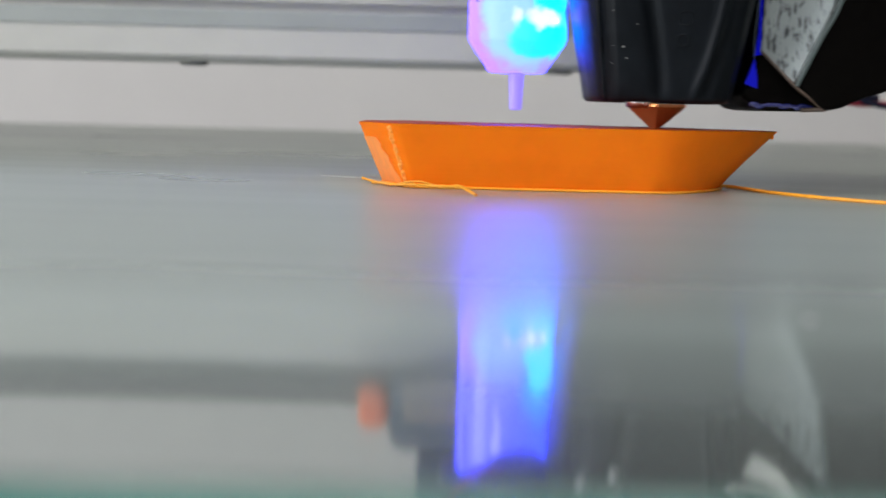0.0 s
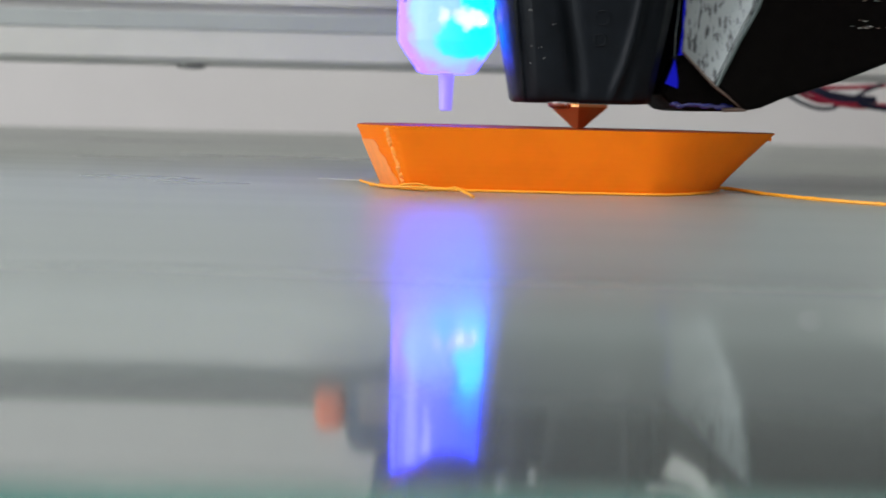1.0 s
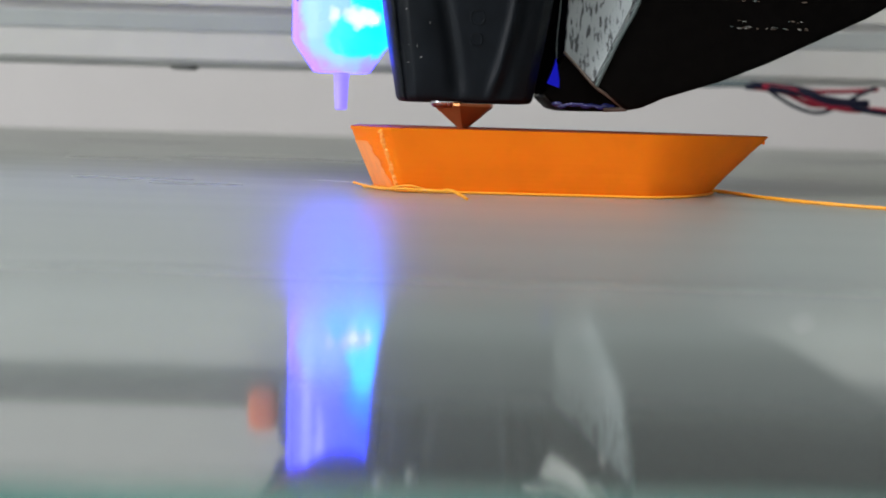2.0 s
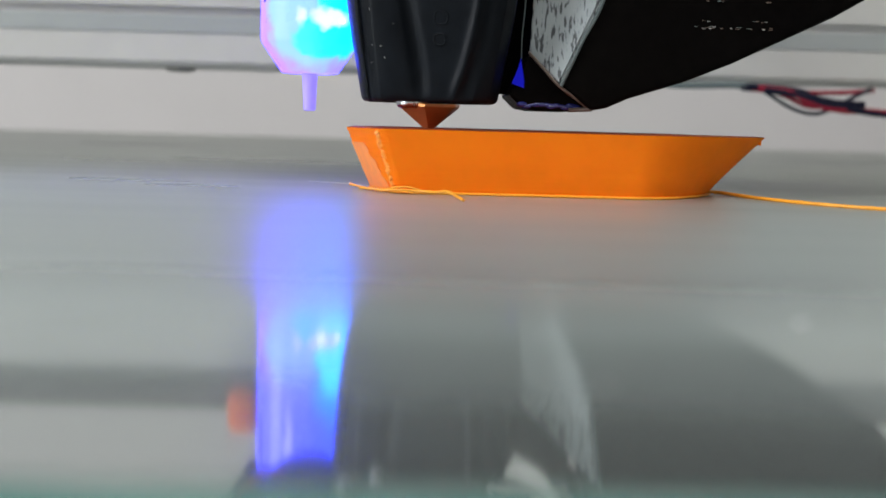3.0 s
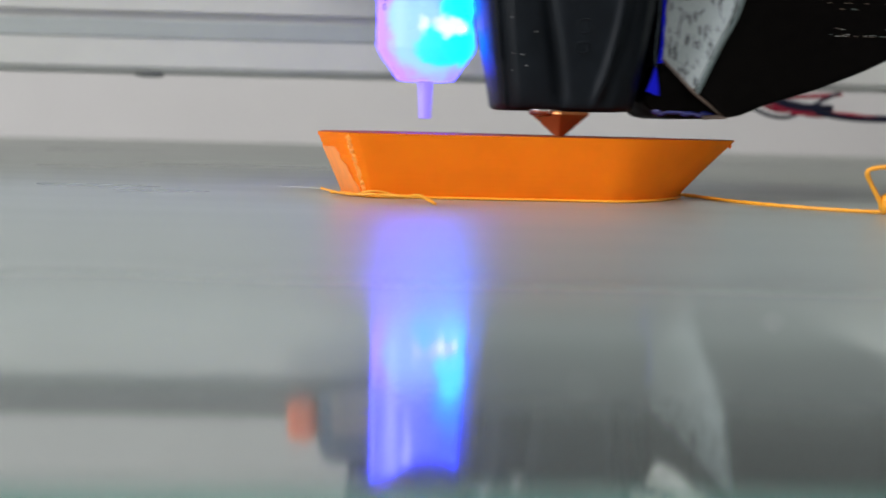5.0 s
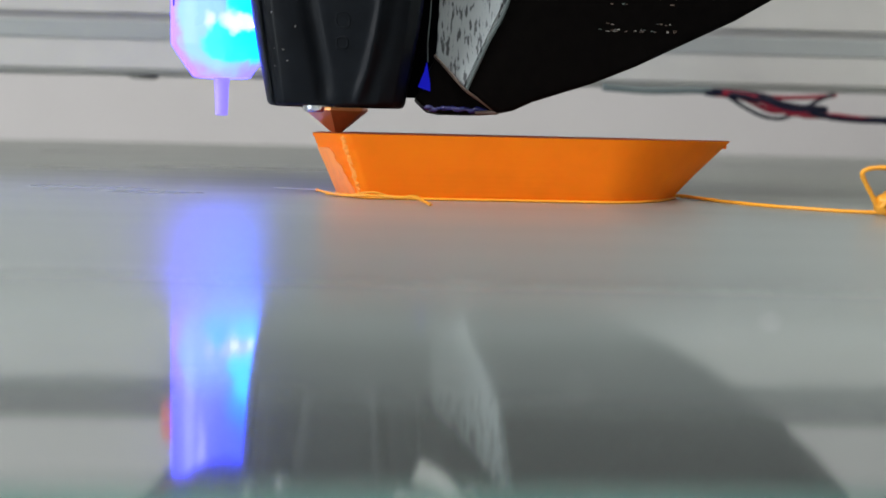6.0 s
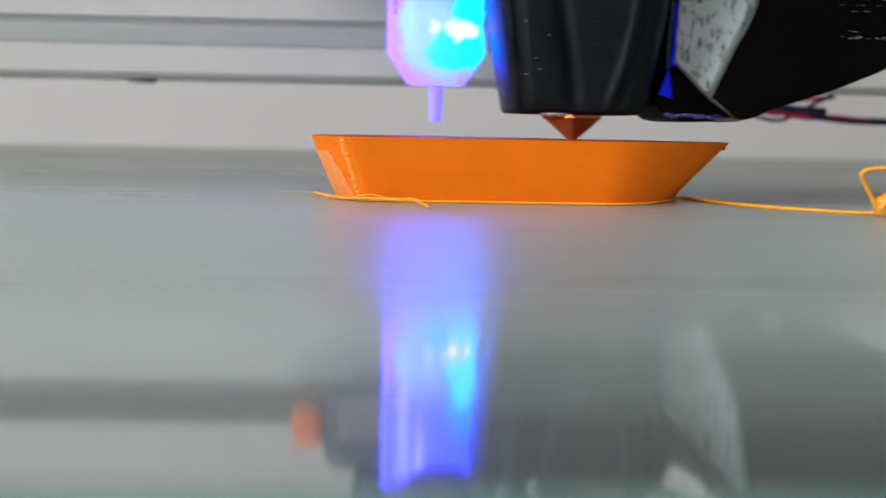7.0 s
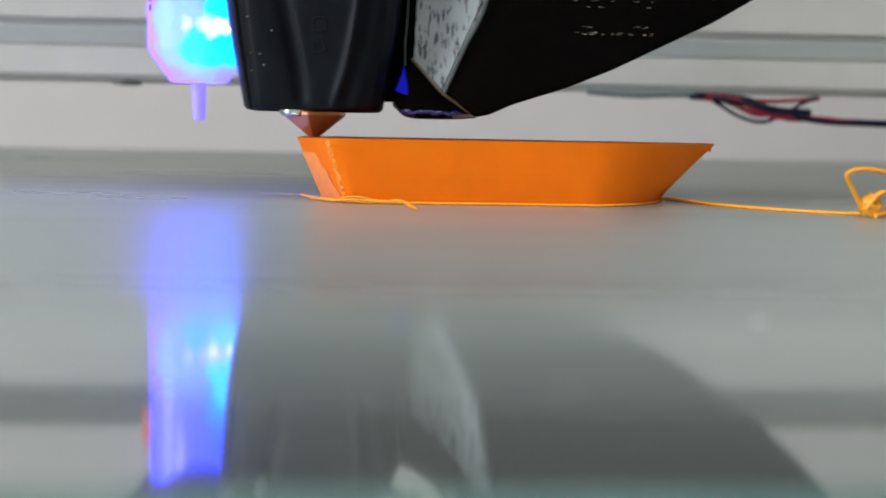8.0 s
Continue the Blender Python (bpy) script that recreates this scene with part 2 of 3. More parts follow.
def probe_material():
    """Milky plastic lit from inside: a cyan lamp on the one side, violet at the thick rims."""
    mat = material("lit_milky_plastic", (0.10, 0.10, 0.16), 0.3, var=0.03, scale=300)
    nt = mat.node_tree
    b = nt.nodes["Principled BSDF"]
    tc = nt.nodes["Texture Coordinate"]
    sep = nt.nodes.new("ShaderNodeSeparateXYZ")
    ripple = nt.nodes.new("ShaderNodeTexNoise")
    ripple.inputs["Scale"].default_value, ripple.inputs["Detail"].default_value = 420, 2
    nt.links.new(tc.outputs["Object"], ripple.inputs["Vector"])
    bend = nt.nodes.new("ShaderNodeVectorMath")
    bend.operation = "MULTIPLY_ADD"
    bend.inputs[1].default_value = (0.0022, 0.0, 0.0022)
    nt.links.new(ripple.outputs["Color"], bend.inputs[0])
    nt.links.new(tc.outputs["Object"], bend.inputs[2])
    centred = nt.nodes.new("ShaderNodeVectorMath")
    centred.operation = "SUBTRACT"
    centred.inputs[1].default_value = (0.0011, 0.0, 0.0011)
    nt.links.new(bend.outputs[0], centred.inputs[0])
    nt.links.new(centred.outputs[0], sep.inputs[0])

    def spot(cx, cz, rx, rz, core=0.25):
        dx, dz = nt.nodes.new("ShaderNodeMath"), nt.nodes.new("ShaderNodeMath")
        for node, axis, c, r in ((dx, "X", cx, rx), (dz, "Z", cz, rz)):
            node.operation = "MULTIPLY_ADD"
            node.inputs[1].default_value, node.inputs[2].default_value = 1 / r, -c / r
            nt.links.new(sep.outputs[axis], node.inputs[0])
        vec = nt.nodes.new("ShaderNodeCombineXYZ")
        nt.links.new(dx.outputs[0], vec.inputs[0])
        nt.links.new(dz.outputs[0], vec.inputs[1])
        ln = nt.nodes.new("ShaderNodeVectorMath")
        ln.operation = "LENGTH"
        nt.links.new(vec.outputs[0], ln.inputs[0])
        mr = nt.nodes.new("ShaderNodeMapRange")
        mr.interpolation_type = "SMOOTHSTEP"
        mr.inputs["From Min"].default_value, mr.inputs["From Max"].default_value = core, 1.0
        mr.inputs["To Min"].default_value, mr.inputs["To Max"].default_value = 1.0, 0.0
        nt.links.new(ln.outputs["Value"], mr.inputs["Value"])
        return mr.outputs[0]

    def mixed(fac, a, c):
        mx = nt.nodes.new("ShaderNodeMix")
        mx.data_type = "RGBA"
        nt.links.new(fac, mx.inputs["Factor"])
        if isinstance(a, tuple):
            mx.inputs["A"].default_value = (*a, 1)
        else:
            nt.links.new(a, mx.inputs["A"])
        if isinstance(c, tuple):
            mx.inputs["B"].default_value = (*c, 1)
        else:
            nt.links.new(c, mx.inputs["B"])
        return mx.outputs["Result"]

    across = nt.nodes.new("ShaderNodeMapRange")
    across.inputs["From Min"].default_value, across.inputs["From Max"].default_value = -0.004, 0.005
    nt.links.new(sep.outputs["X"], across.inputs["Value"])
    rim = mixed(across.outputs[0], (0.66, 0.30, 8.8), (0.42, 0.36, 8.8))
    crown = mixed(across.outputs[0], (0.20, 0.20, 7.8), (0.08, 0.20, 7.8))
    pale = mixed(spot(0.0006, 0.0076, 0.0066, 0.0084, 0.72), rim, (0.36, 0.74, 8.8))
    far = nt.nodes.new("ShaderNodeMapRange")
    far.interpolation_type = "SMOOTHSTEP"
    far.inputs["From Min"].default_value, far.inputs["From Max"].default_value = 0.0085, 0.0150
    nt.links.new(sep.outputs["Z"], far.inputs["Value"])
    upper = mixed(far.outputs[0], pale, crown)
    streak = mixed(spot(-0.0016, 0.0230, 0.0009, 0.0110, 0.2), upper, (0.60, 0.60, 6.5))
    edge = mixed(spot(0.0066, 0.0150, 0.0019, 0.0160, 0.5), streak, (0.0, 0.02, 1.1))
    blue = mixed(spot(0.0040, 0.0125, 0.0032, 0.0080, 0.4), edge, (0.0, 0.45, 7.8))
    cyan = mixed(spot(0.0024, 0.0044, 0.0048, 0.0030, 0.7), blue, (0.0, 0.95, 8.8))
    drop = mixed(spot(0.0040, 0.0086, 0.0025, 0.0070, 0.6), cyan, (0.0, 1.5, 8.8))
    white = mixed(spot(0.0031, 0.0069, 0.0027, 0.0018, 0.55), drop, (0.95, 1.05, 8.8))
    second = mixed(spot(-0.0006, 0.0070, 0.0013, 0.0015, 0.2), white, (0.85, 1.05, 8.8))
    lamp_a = mixed(spot(0.0026, 0.0068, 0.0007, 0.0007, 0.4), second, (3.5, 3.5, 8.8))
    faint = mixed(spot(0.0044, 0.0065, 0.0005, 0.0005, 0.4), lamp_a, (4.0, 4.0, 8.8))
    b.inputs["Emission Strength"].default_value = PROBE_GLOW
    nt.links.new(faint, b.inputs["Emission Color"])
    return mat


PROBE_GLOW = 1.0
M_PROBE = probe_material()
M_PIN = material("lit_pin_plastic", (0.25, 0.2, 0.35), 0.35, var=0.03, scale=600, emit=(0.30, 0.24, 1.0), emit_power=0.9)


# ---- mesh helpers ----
def part(name, bm, mat, parent=None, label=""):
    """Links a bmesh as one mesh object, under a thing or part if one is given."""
    bmesh.ops.recalc_face_normals(bm, faces=bm.faces)
    me = bpy.data.meshes.new(name)
    bm.to_mesh(me)
    bm.free()
    me.materials.append(mat)
    ob = new(name, me)
    if parent:
        ob.parent = parent
    if label:
        ob["label"] = label
    return ob


def smooth(ob, angle=40):
    bm = bmesh.new()
    bm.from_mesh(ob.data)
    for f in bm.faces:
        f.smooth = True
    for e in bm.edges:
        if len(e.link_faces) == 2 and e.calc_face_angle(0) > radians(angle):
            e.smooth = False
    bm.to_mesh(ob.data)
    bm.free()
    return ob


def box(x0, x1, y0, y1, z0, z1, bevel=0.0, segments=2, bm=None):
    bm = bm or bmesh.new()
    made = bmesh.ops.create_cube(bm, size=1, matrix=Matrix.LocRotScale(((x0 + x1) / 2, (y0 + y1) / 2, (z0 + z1) / 2), None, (x1 - x0, y1 - y0, z1 - z0)))
    if bevel:
        edges = {e for v in made["verts"] for e in v.link_edges}
        bmesh.ops.bevel(bm, geom=list(edges), offset=bevel, segments=segments, affect="EDGES", profile=0.5)
    return bm


def loft(rings, cap=True, bm=None):
    """Skins rings of equally many points."""
    bm = bm or bmesh.new()
    vs = [[bm.verts.new(p) for p in ring] for ring in rings]
    n = len(rings[0])
    for a, b in zip(vs, vs[1:]):
        for i in range(n):
            bm.faces.new((a[i], a[(i + 1) % n], b[(i + 1) % n], b[i]))
    if cap:
        bm.faces.new(vs[0][::-1])
        bm.faces.new(vs[-1])
    return bm


def lathe(profile, n=32, bm=None, cx=0, cy=0):
    rings = [[(cx + r * math.cos(2 * math.pi * i / n), cy + r * math.sin(2 * math.pi * i / n), z) for i in range(n)] for r, z in profile]
    return loft(rings, True, bm)


def tube(points, radius, n=8, steps=6, bm=None, uneven=0.0):
    """A round strand along a smooth line through the points."""
    p = [Vector(q) for q in points]
    line = []
    for i in range(len(p) - 1):
        a, b, c, d = p[max(i - 1, 0)], p[i], p[i + 1], p[min(i + 2, len(p) - 1)]
        for k in range(steps):
            t = k / steps
            line.append(0.5 * ((2 * b) + (c - a) * t + (2 * a - 5 * b + 4 * c - d) * t * t + (3 * b - a - 3 * c + d) * t ** 3))
    line.append(p[-1])
    rings, up = [], Vector((0.13, 0.21, 0.97)).normalized()
    for i, q in enumerate(line):
        way = (line[min(i + 1, len(line) - 1)] - line[max(i - 1, 0)]).normalized()
        side = way.cross(up)
        side = side.normalized() if side.length > 1e-6 else Vector((1, 0, 0))
        up = side.cross(way).normalized()
        r = radius * (1 + uneven * noise.noise(Vector((i * 0.7, radius * 1e4, 0))))
        rings.append([q + r * (math.cos(2 * math.pi * j / n) * side + math.sin(2 * math.pi * j / n) * up) for j in range(n)])
    return loft(rings, True, bm)


def prism(outline, y0, y1, bevel=0.0, segments=2):
    """An outline of (x, z) carried from y0 to y1."""
    bm = loft([[(x, y0, z) for x, z in outline], [(x, y1, z) for x, z in outline]])
    if bevel:
        bmesh.ops.recalc_face_normals(bm, faces=bm.faces)
        edges = [e for e in bm.edges if e.calc_face_angle(0) > radians(25)]
        bmesh.ops.bevel(bm, geom=edges, offset=bevel, segments=segments, affect="EDGES", profile=0.5)
    return bm


def mm(points):
    return [tuple(c * MM for c in p) for p in points]


# ---- the room ----
ROOM = dict(x0=-1.5, x1=2.6, y0=-1.6, y1=0.85, z0=-0.85, z1=1.42)


def room():
    x0, x1, y0, y1, z0, z1 = (ROOM[k] for k in ("x0", "x1", "y0", "y1", "z0", "z1"))
    t = 0.1
    tagged(part("floor", box(x0 - t, x1 + t, y0 - t, y1 + t, z0 - t, z0), M_FLOOR), "brown-grey vinyl floor of the room", "floor", kind="structure")
    tagged(part("ceiling", box(x0 - t, x1 + t, y0 - t, y1 + t, z1, z1 + t), M_CEILING), "plain white painted ceiling", "ceiling", kind="structure")
    tagged(part("wall_north", box(x0, x1, y1, y1 + t, z0, z1), M_WALL), "plain off-white painted wall behind the printer", "wall", kind="structure")
    tagged(part("wall_south", box(x0, x1, y0 - t, y0, z0, z1), M_WALL), "plain off-white painted wall", "wall", kind="structure")
    # Out of view; darkened so that less light reaches the hull's bow.
    tagged(part("wall_east", box(x1, x1 + t, y0, y1, z0, z1), M_WALL_DARKENED), "unseen wall, darkened to hold back light", "wall", kind="structure")
    # west wall with the window's opening
    bm = box(x0 - t, x0, y0, -1.0, z0, z1)
    box(x0 - t, x0, 0.0, y1, z0, z1, bm=bm)
    box(x0 - t, x0, -1.0, 0.0, z0, -0.1, bm=bm)
    box(x0 - t, x0, -1.0, 0.0, 1.0, z1, bm=bm)
    tagged(part("wall_west", bm, M_WALL), "off-white painted wall with a window opening", "wall", kind="structure")
    table = tagged(new("table"), "grey laminate table under the printer", "table")
    part("tabletop", box(-0.9, 0.9, -0.25, 0.80, -0.14, -0.11, 0.003), M_TABLE, table)
    for sx in (-0.85, 0.85):
        for sy in (-0.2, 0.75):
            part("leg", box(sx - 0.025, sx + 0.025, sy - 0.025, sy + 0.025, -0.85, -0.14, 0.002), M_TABLE, table)
    lamp = tagged(new("ceiling_lamp"), "long white ceiling lamp with a frosted cover", "lamp")
    part("housing", box(-0.55, 0.65, -0.82, -0.42, 1.385, 1.42, 0.004), M_CEILING, lamp)
    part("diffuser", box(-0.51, 0.61, -0.78, -0.46, 1.372, 1.385, 0.004), M_LAMP, lamp, "glowing frosted cover")


room()

# ---- the printer's bed and gantry ----
BED_X, BED_Y0, BED_Y1 = 0.20, 0.0257, 0.425


def print_bed():
    bed = tagged(new("print_bed"), "mirror glass print bed with dried glue film, on an aluminium plate", "print bed")
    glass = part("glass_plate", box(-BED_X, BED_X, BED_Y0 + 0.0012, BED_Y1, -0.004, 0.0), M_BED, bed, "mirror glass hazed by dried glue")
    part("glass_edge", box(-BED_X, BED_X, BED_Y0, BED_Y0 + 0.0012, -0.004, -0.0003, 0.0003), M_GLASS_EDGE, glass, "green polished glass edge")
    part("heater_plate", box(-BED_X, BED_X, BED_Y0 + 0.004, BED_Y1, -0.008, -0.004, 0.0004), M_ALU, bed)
    part("bed_carriage", box(-0.11, 0.11, 0.12, 0.34, -0.03, -0.008, 0.002), M_STEEL, bed)
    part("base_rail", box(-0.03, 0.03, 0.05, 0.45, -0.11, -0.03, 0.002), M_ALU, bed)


print_bed()

GAN_Y, GAN_Z = 0.255, 0.0182     # front face and underside of the gantry


def gantry():
    """A slotted extrusion, 20 by 40 mm, lying along x."""
    thing = tagged(new("gantry"), "silver slotted aluminium extrusion above the bed", "gantry")
    # outline in depth and height, with two slots in the front face
    prof = [(1.1, 0), (0, 1.1), (0, 11.0), (1.2, 11.0), (1.2, 12.9), (0, 12.9), (0, 20.0), (0, 30.0), (0.9, 30.6), (3, 30.6), (3, 32.0), (0, 32.0)]
    prof += [(0, 39.4), (0.6, 40), (19.4, 40), (20, 39.4), (20, 0.6), (19.4, 0)]
    x0, x1 = -0.27, 0.27
    bm = loft([[(x, GAN_Y + a * MM, GAN_Z + b * MM) for a, b in prof] for x in (x0, x1)])
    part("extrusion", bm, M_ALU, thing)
    part("belt", box(x0, x1, GAN_Y - 0.0004, GAN_Y + 0.0012, GAN_Z + 0.0322, GAN_Z + 0.0395), M_BELT, thing, "dark grey toothed belt")
    # Flat band, coloured darker for the shade on a down-facing slope.
    part("slot_lip", box(x0, x1, GAN_Y - 0.0003, GAN_Y + 0.001, GAN_Z + 0.0072, GAN_Z + 0.0110, 0.0002), M_ALU_SHADE, thing, "band under the slot, its shade painted grey")
    for bx in (-0.0568, 0.0246):
        part("screw_head", lathe([(2.9 * MM, 0), (3.3 * MM, -0.25 * MM), (3.2 * MM, -0.7 * MM), (2.2 * MM, -1.05 * MM)][::-1], 18), M_STEEL, thing, "dark flat screw head").location = (bx, GAN_Y + 0.006, GAN_Z)
    for side in (-1, 1):
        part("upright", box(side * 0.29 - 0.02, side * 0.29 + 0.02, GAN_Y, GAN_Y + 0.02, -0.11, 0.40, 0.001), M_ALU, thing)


gantry()


def bed_cables():
    """Loose red and black wires that hang under the gantry."""
    thing = tagged(new("cable_bundle"), "loose red and black wires hanging under the gantry", "cable")
    y = 250
    part("sleeve", tube(mm([(44, 254, 17.6), (54, 253, 17.0), (64, 252, 17.3), (72, 251, 17.0)]), 0.8 * MM, 8), M_CABLE_GREY, thing, "grey fabric sleeve")
    runs = [
        (M_WIRE_RED, [(68, y, 17.0), (74, y, 16.2), (80, y - 1, 13.6), (86, y, 14.0), (92, y, 13.2), (100, y, 12.4), (118, y, 12.4)], 0.5),
        (M_WIRE_BLACK, [(66, y + 1, 17.2), (76, y - 1, 16.4), (82, y, 14.6), (89, y - 1, 13.6), (95, y, 12.4), (102, y, 12.4), (118, y, 12)], 0.6),
        (M_WIRE_BLACK, [(70, y - 2, 16.6), (76, y - 2, 13.2), (81, y - 2, 12.0), (85, y - 2, 13.3), (90, y - 1, 16.0), (94, y + 1, 17.6)], 0.40),
        (M_WIRE_RED, [(72, y - 1, 17.0), (81, y - 2, 15.0), (87, y - 1, 12.9), (94, y - 1, 12.9), (104, y, 12.1), (118, y, 12)], 0.6),
        (M_WIRE_BLACK, [(70, y - 3, 16.8), (77, y - 3, 15.9), (83, y - 3, 13.9), (88, y - 2, 13.6)], 0.7),
        (M_WIRE_RED, [(74, y + 2, 17.2), (82, y + 1, 16.6), (90, y + 1, 16.9), (95, y + 2, 17.4)], 0.45),
        (M_WIRE_BLACK, [(78, y - 1, 15.5), (84, y - 2, 14.9), (90, y - 2, 13.0), (97, y - 1, 12.2), (106, y, 12.0), (118, y, 11.5)], 0.6),
        (M_WIRE_RED, [(69, y - 2, 17.3), (75, y - 3, 16.5), (79, y - 3, 14.8), (84, y - 3, 13.2), (88, y - 2, 13.4)], 0.6),
        (M_WIRE_BLACK, [(67, y, 17.6), (73, y - 1, 17.2), (78, y - 2, 16.6), (81, y - 3, 15.2), (86, y - 2, 14.4), (92, y - 1, 14.2)], 0.75),
    ]
    for mat, pts, r in runs:
        part("wire", tube(mm([(x, yy, z - 0.5) for x, yy, z in pts]), r * 1.05 * MM, 8), mat, thing)


bed_cables()

# ---- the printed hull ----
TOP = 7.28           # height of the print so far, mm
LAYER = 0.2


def hull_outline(z, inset=0.0):
    """The hull's outline in mm at height z: a chamfered stern, straight sides, a bow drawn to a point."""
    u = z / TOP
    mid = 143.6
    bow = 34.0 + 7.0 * u ** 1.08
    half = 11.9 + 1.6 * u ** 0.8
    stern = -7.3 - 3.2 * u
    cut = -4.0 - 2.3 * u
    # near side from stern to bow, then back along the far side
    side = []
    side.append((stern, mid - 4.6))
    for k in range(1, 9):                     # rounded corner from chamfer to side
        a = k / 9
        p0, p1, p2 = (stern + (cut - stern) * 0.85, mid - 4.6 - (half - 4.6) * 0.85), (cut, mid - half), (cut + 1.1, mid - half)
        side.append(tuple((1 - a) ** 2 * p0[i] + 2 * a * (1 - a) * p1[i] + a * a * p2[i] for i in (0, 1)))
    x1 = 23.0
    for k in range(0, 8):
        x = cut + 1.1 + (x1 - cut - 1.1) * k / 8
        side.append((x, mid - half))
    for k in range(0, 25):
        a = k / 25
        x = x1 + (bow - x1) * a
        side.append((x, mid - half * (1 - a ** 1.9) ** 0.92))
    pts = side + [(bow, mid)] + [(x, 2 * mid - y) for x, y in side[::-1]]
    if inset:
        cx, cy = 12.0, mid
        out = []
        for x, y in pts:
            dx, dy = x - cx, y - cy
            d = math.hypot(dx / 25, dy / 12) or 1
            out.append((x - inset * dx / 25 / d, y - inset * dy / 12 / d))
        pts = out
    return pts


def printed_hull():
    thing = tagged(new("printed_hull"), "half-finished orange plastic boat hull on the print bed", "printed boat")
    rings = []
    rnd = random.Random(4)
    count = round(TOP / LAYER)
    for i in range(count):
        wob = (rnd.random() - 0.5) * 0.0014
        jag = rnd.choice((0, 0, 0, 0.05, -0.05, 0.09)) * (1 if i > 3 else 0)
        for f, ins in ((0.02, 0.002), (0.5, 0.0), (0.98, 0.002)):
            z = (i + f) * TOP / count
            rings.append([((x + (jag if x < -5 else 0)) * MM, y * MM, z * MM) for x, y in hull_outline(min(z, TOP), ins + wob)])
    top = TOP
    rings.append([(x * MM, y * MM, (top - 0.02) * MM) for x, y in hull_outline(top, 0.35)])
    wall = smooth(part("hull_wall", loft(rings), M_HULL, thing), 50)
    deck = [[(x * MM, y * MM, z * MM) for x, y in hull_outline(top, ins)] for ins, z in ((0.16, top - 0.05), (0.18, top + 0.03), (0.30, top + 0.045), (0.8, top + 0.05))]
    deck = [[(x, y, z + (0.09 * MM * abs(noise.noise(Vector((x * 260, y * 260, 3)))) if i else 0)) for x, y, z in ring] for i, ring in enumerate(deck)]
    part("top_layer", loft(deck), M_HULL_TOP, thing, "smooth top layer, shade painted into its colour")
    # Pale patch paints the wall's reflection onto the stern face.
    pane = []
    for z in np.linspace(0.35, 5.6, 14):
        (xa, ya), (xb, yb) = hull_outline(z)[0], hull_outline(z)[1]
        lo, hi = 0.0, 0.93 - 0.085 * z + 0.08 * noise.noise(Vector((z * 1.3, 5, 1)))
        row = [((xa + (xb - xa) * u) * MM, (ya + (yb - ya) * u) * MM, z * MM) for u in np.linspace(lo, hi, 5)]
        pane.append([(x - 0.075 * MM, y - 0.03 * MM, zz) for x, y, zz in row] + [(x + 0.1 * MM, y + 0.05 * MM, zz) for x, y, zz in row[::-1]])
    smooth(part("stern_sheen", loft(pane), M_PALE, thing, "pale sheen painted on the stern face"), 60)
    # squashed first layer
    rim = []
    for z, grow in ((0.0, 0.45), (0.14, 0.6), (0.3, 0.42), (0.34, -0.4)):
        rim.append([((x + 0.0) * MM, y * MM, z * MM) for x, y in hull_outline(0.0, -grow * (1.0))])
    smooth(part("first_layer", loft(rim), M_STRAND, thing, "thin amber first layer"), 60)
    # beads of plastic down the stern corner
    for k in range(58):
        z = 0.3 + 6.6 * k / 57 + rnd.uniform(-0.1, 0.1)
        x, y = hull_outline(z)[rnd.choice((2, 2, 3))]
        bm = bmesh.new()
        bmesh.ops.create_icosphere(bm, subdivisions=2, radius=rnd.uniform(0.17, 0.27) * MM, matrix=Matrix.Translation((x * MM + rnd.uniform(-0.12, 0.12) * MM, y * MM + 0.06 * MM, z * MM)) @ Matrix.Diagonal((1.0, 0.7, 1.2, 1)))
        smooth(part("seam_bead", bm, M_SEAM, thing), 80)
    for k in range(16):
        x, y = hull_outline(0.0)[rnd.choice((0, 1, 2, 4, 8, 9, 10))]
        bm = bmesh.new()
        bmesh.ops.create_icosphere(bm, subdivisions=2, radius=rnd.uniform(0.15, 0.3) * MM, matrix=Matrix.Translation((x * MM + rnd.uniform(-0.5, 0.6) * MM, (y - 0.25) * MM, 0.16 * MM)) @ Matrix.Diagonal((1.5, 0.8, 0.7, 1)))
        smooth(part("base_bead", bm, M_STRAND, thing), 80)
    bm = tube(mm([(40.0, 143.4, 6.95), (40.3, 143.3, 6.7), (40.2, 143.3, 6.35)]), 0.2 * MM, 7)
    smooth(part("bow_drip", bm, M_HULL, thing), 80)


printed_hull()


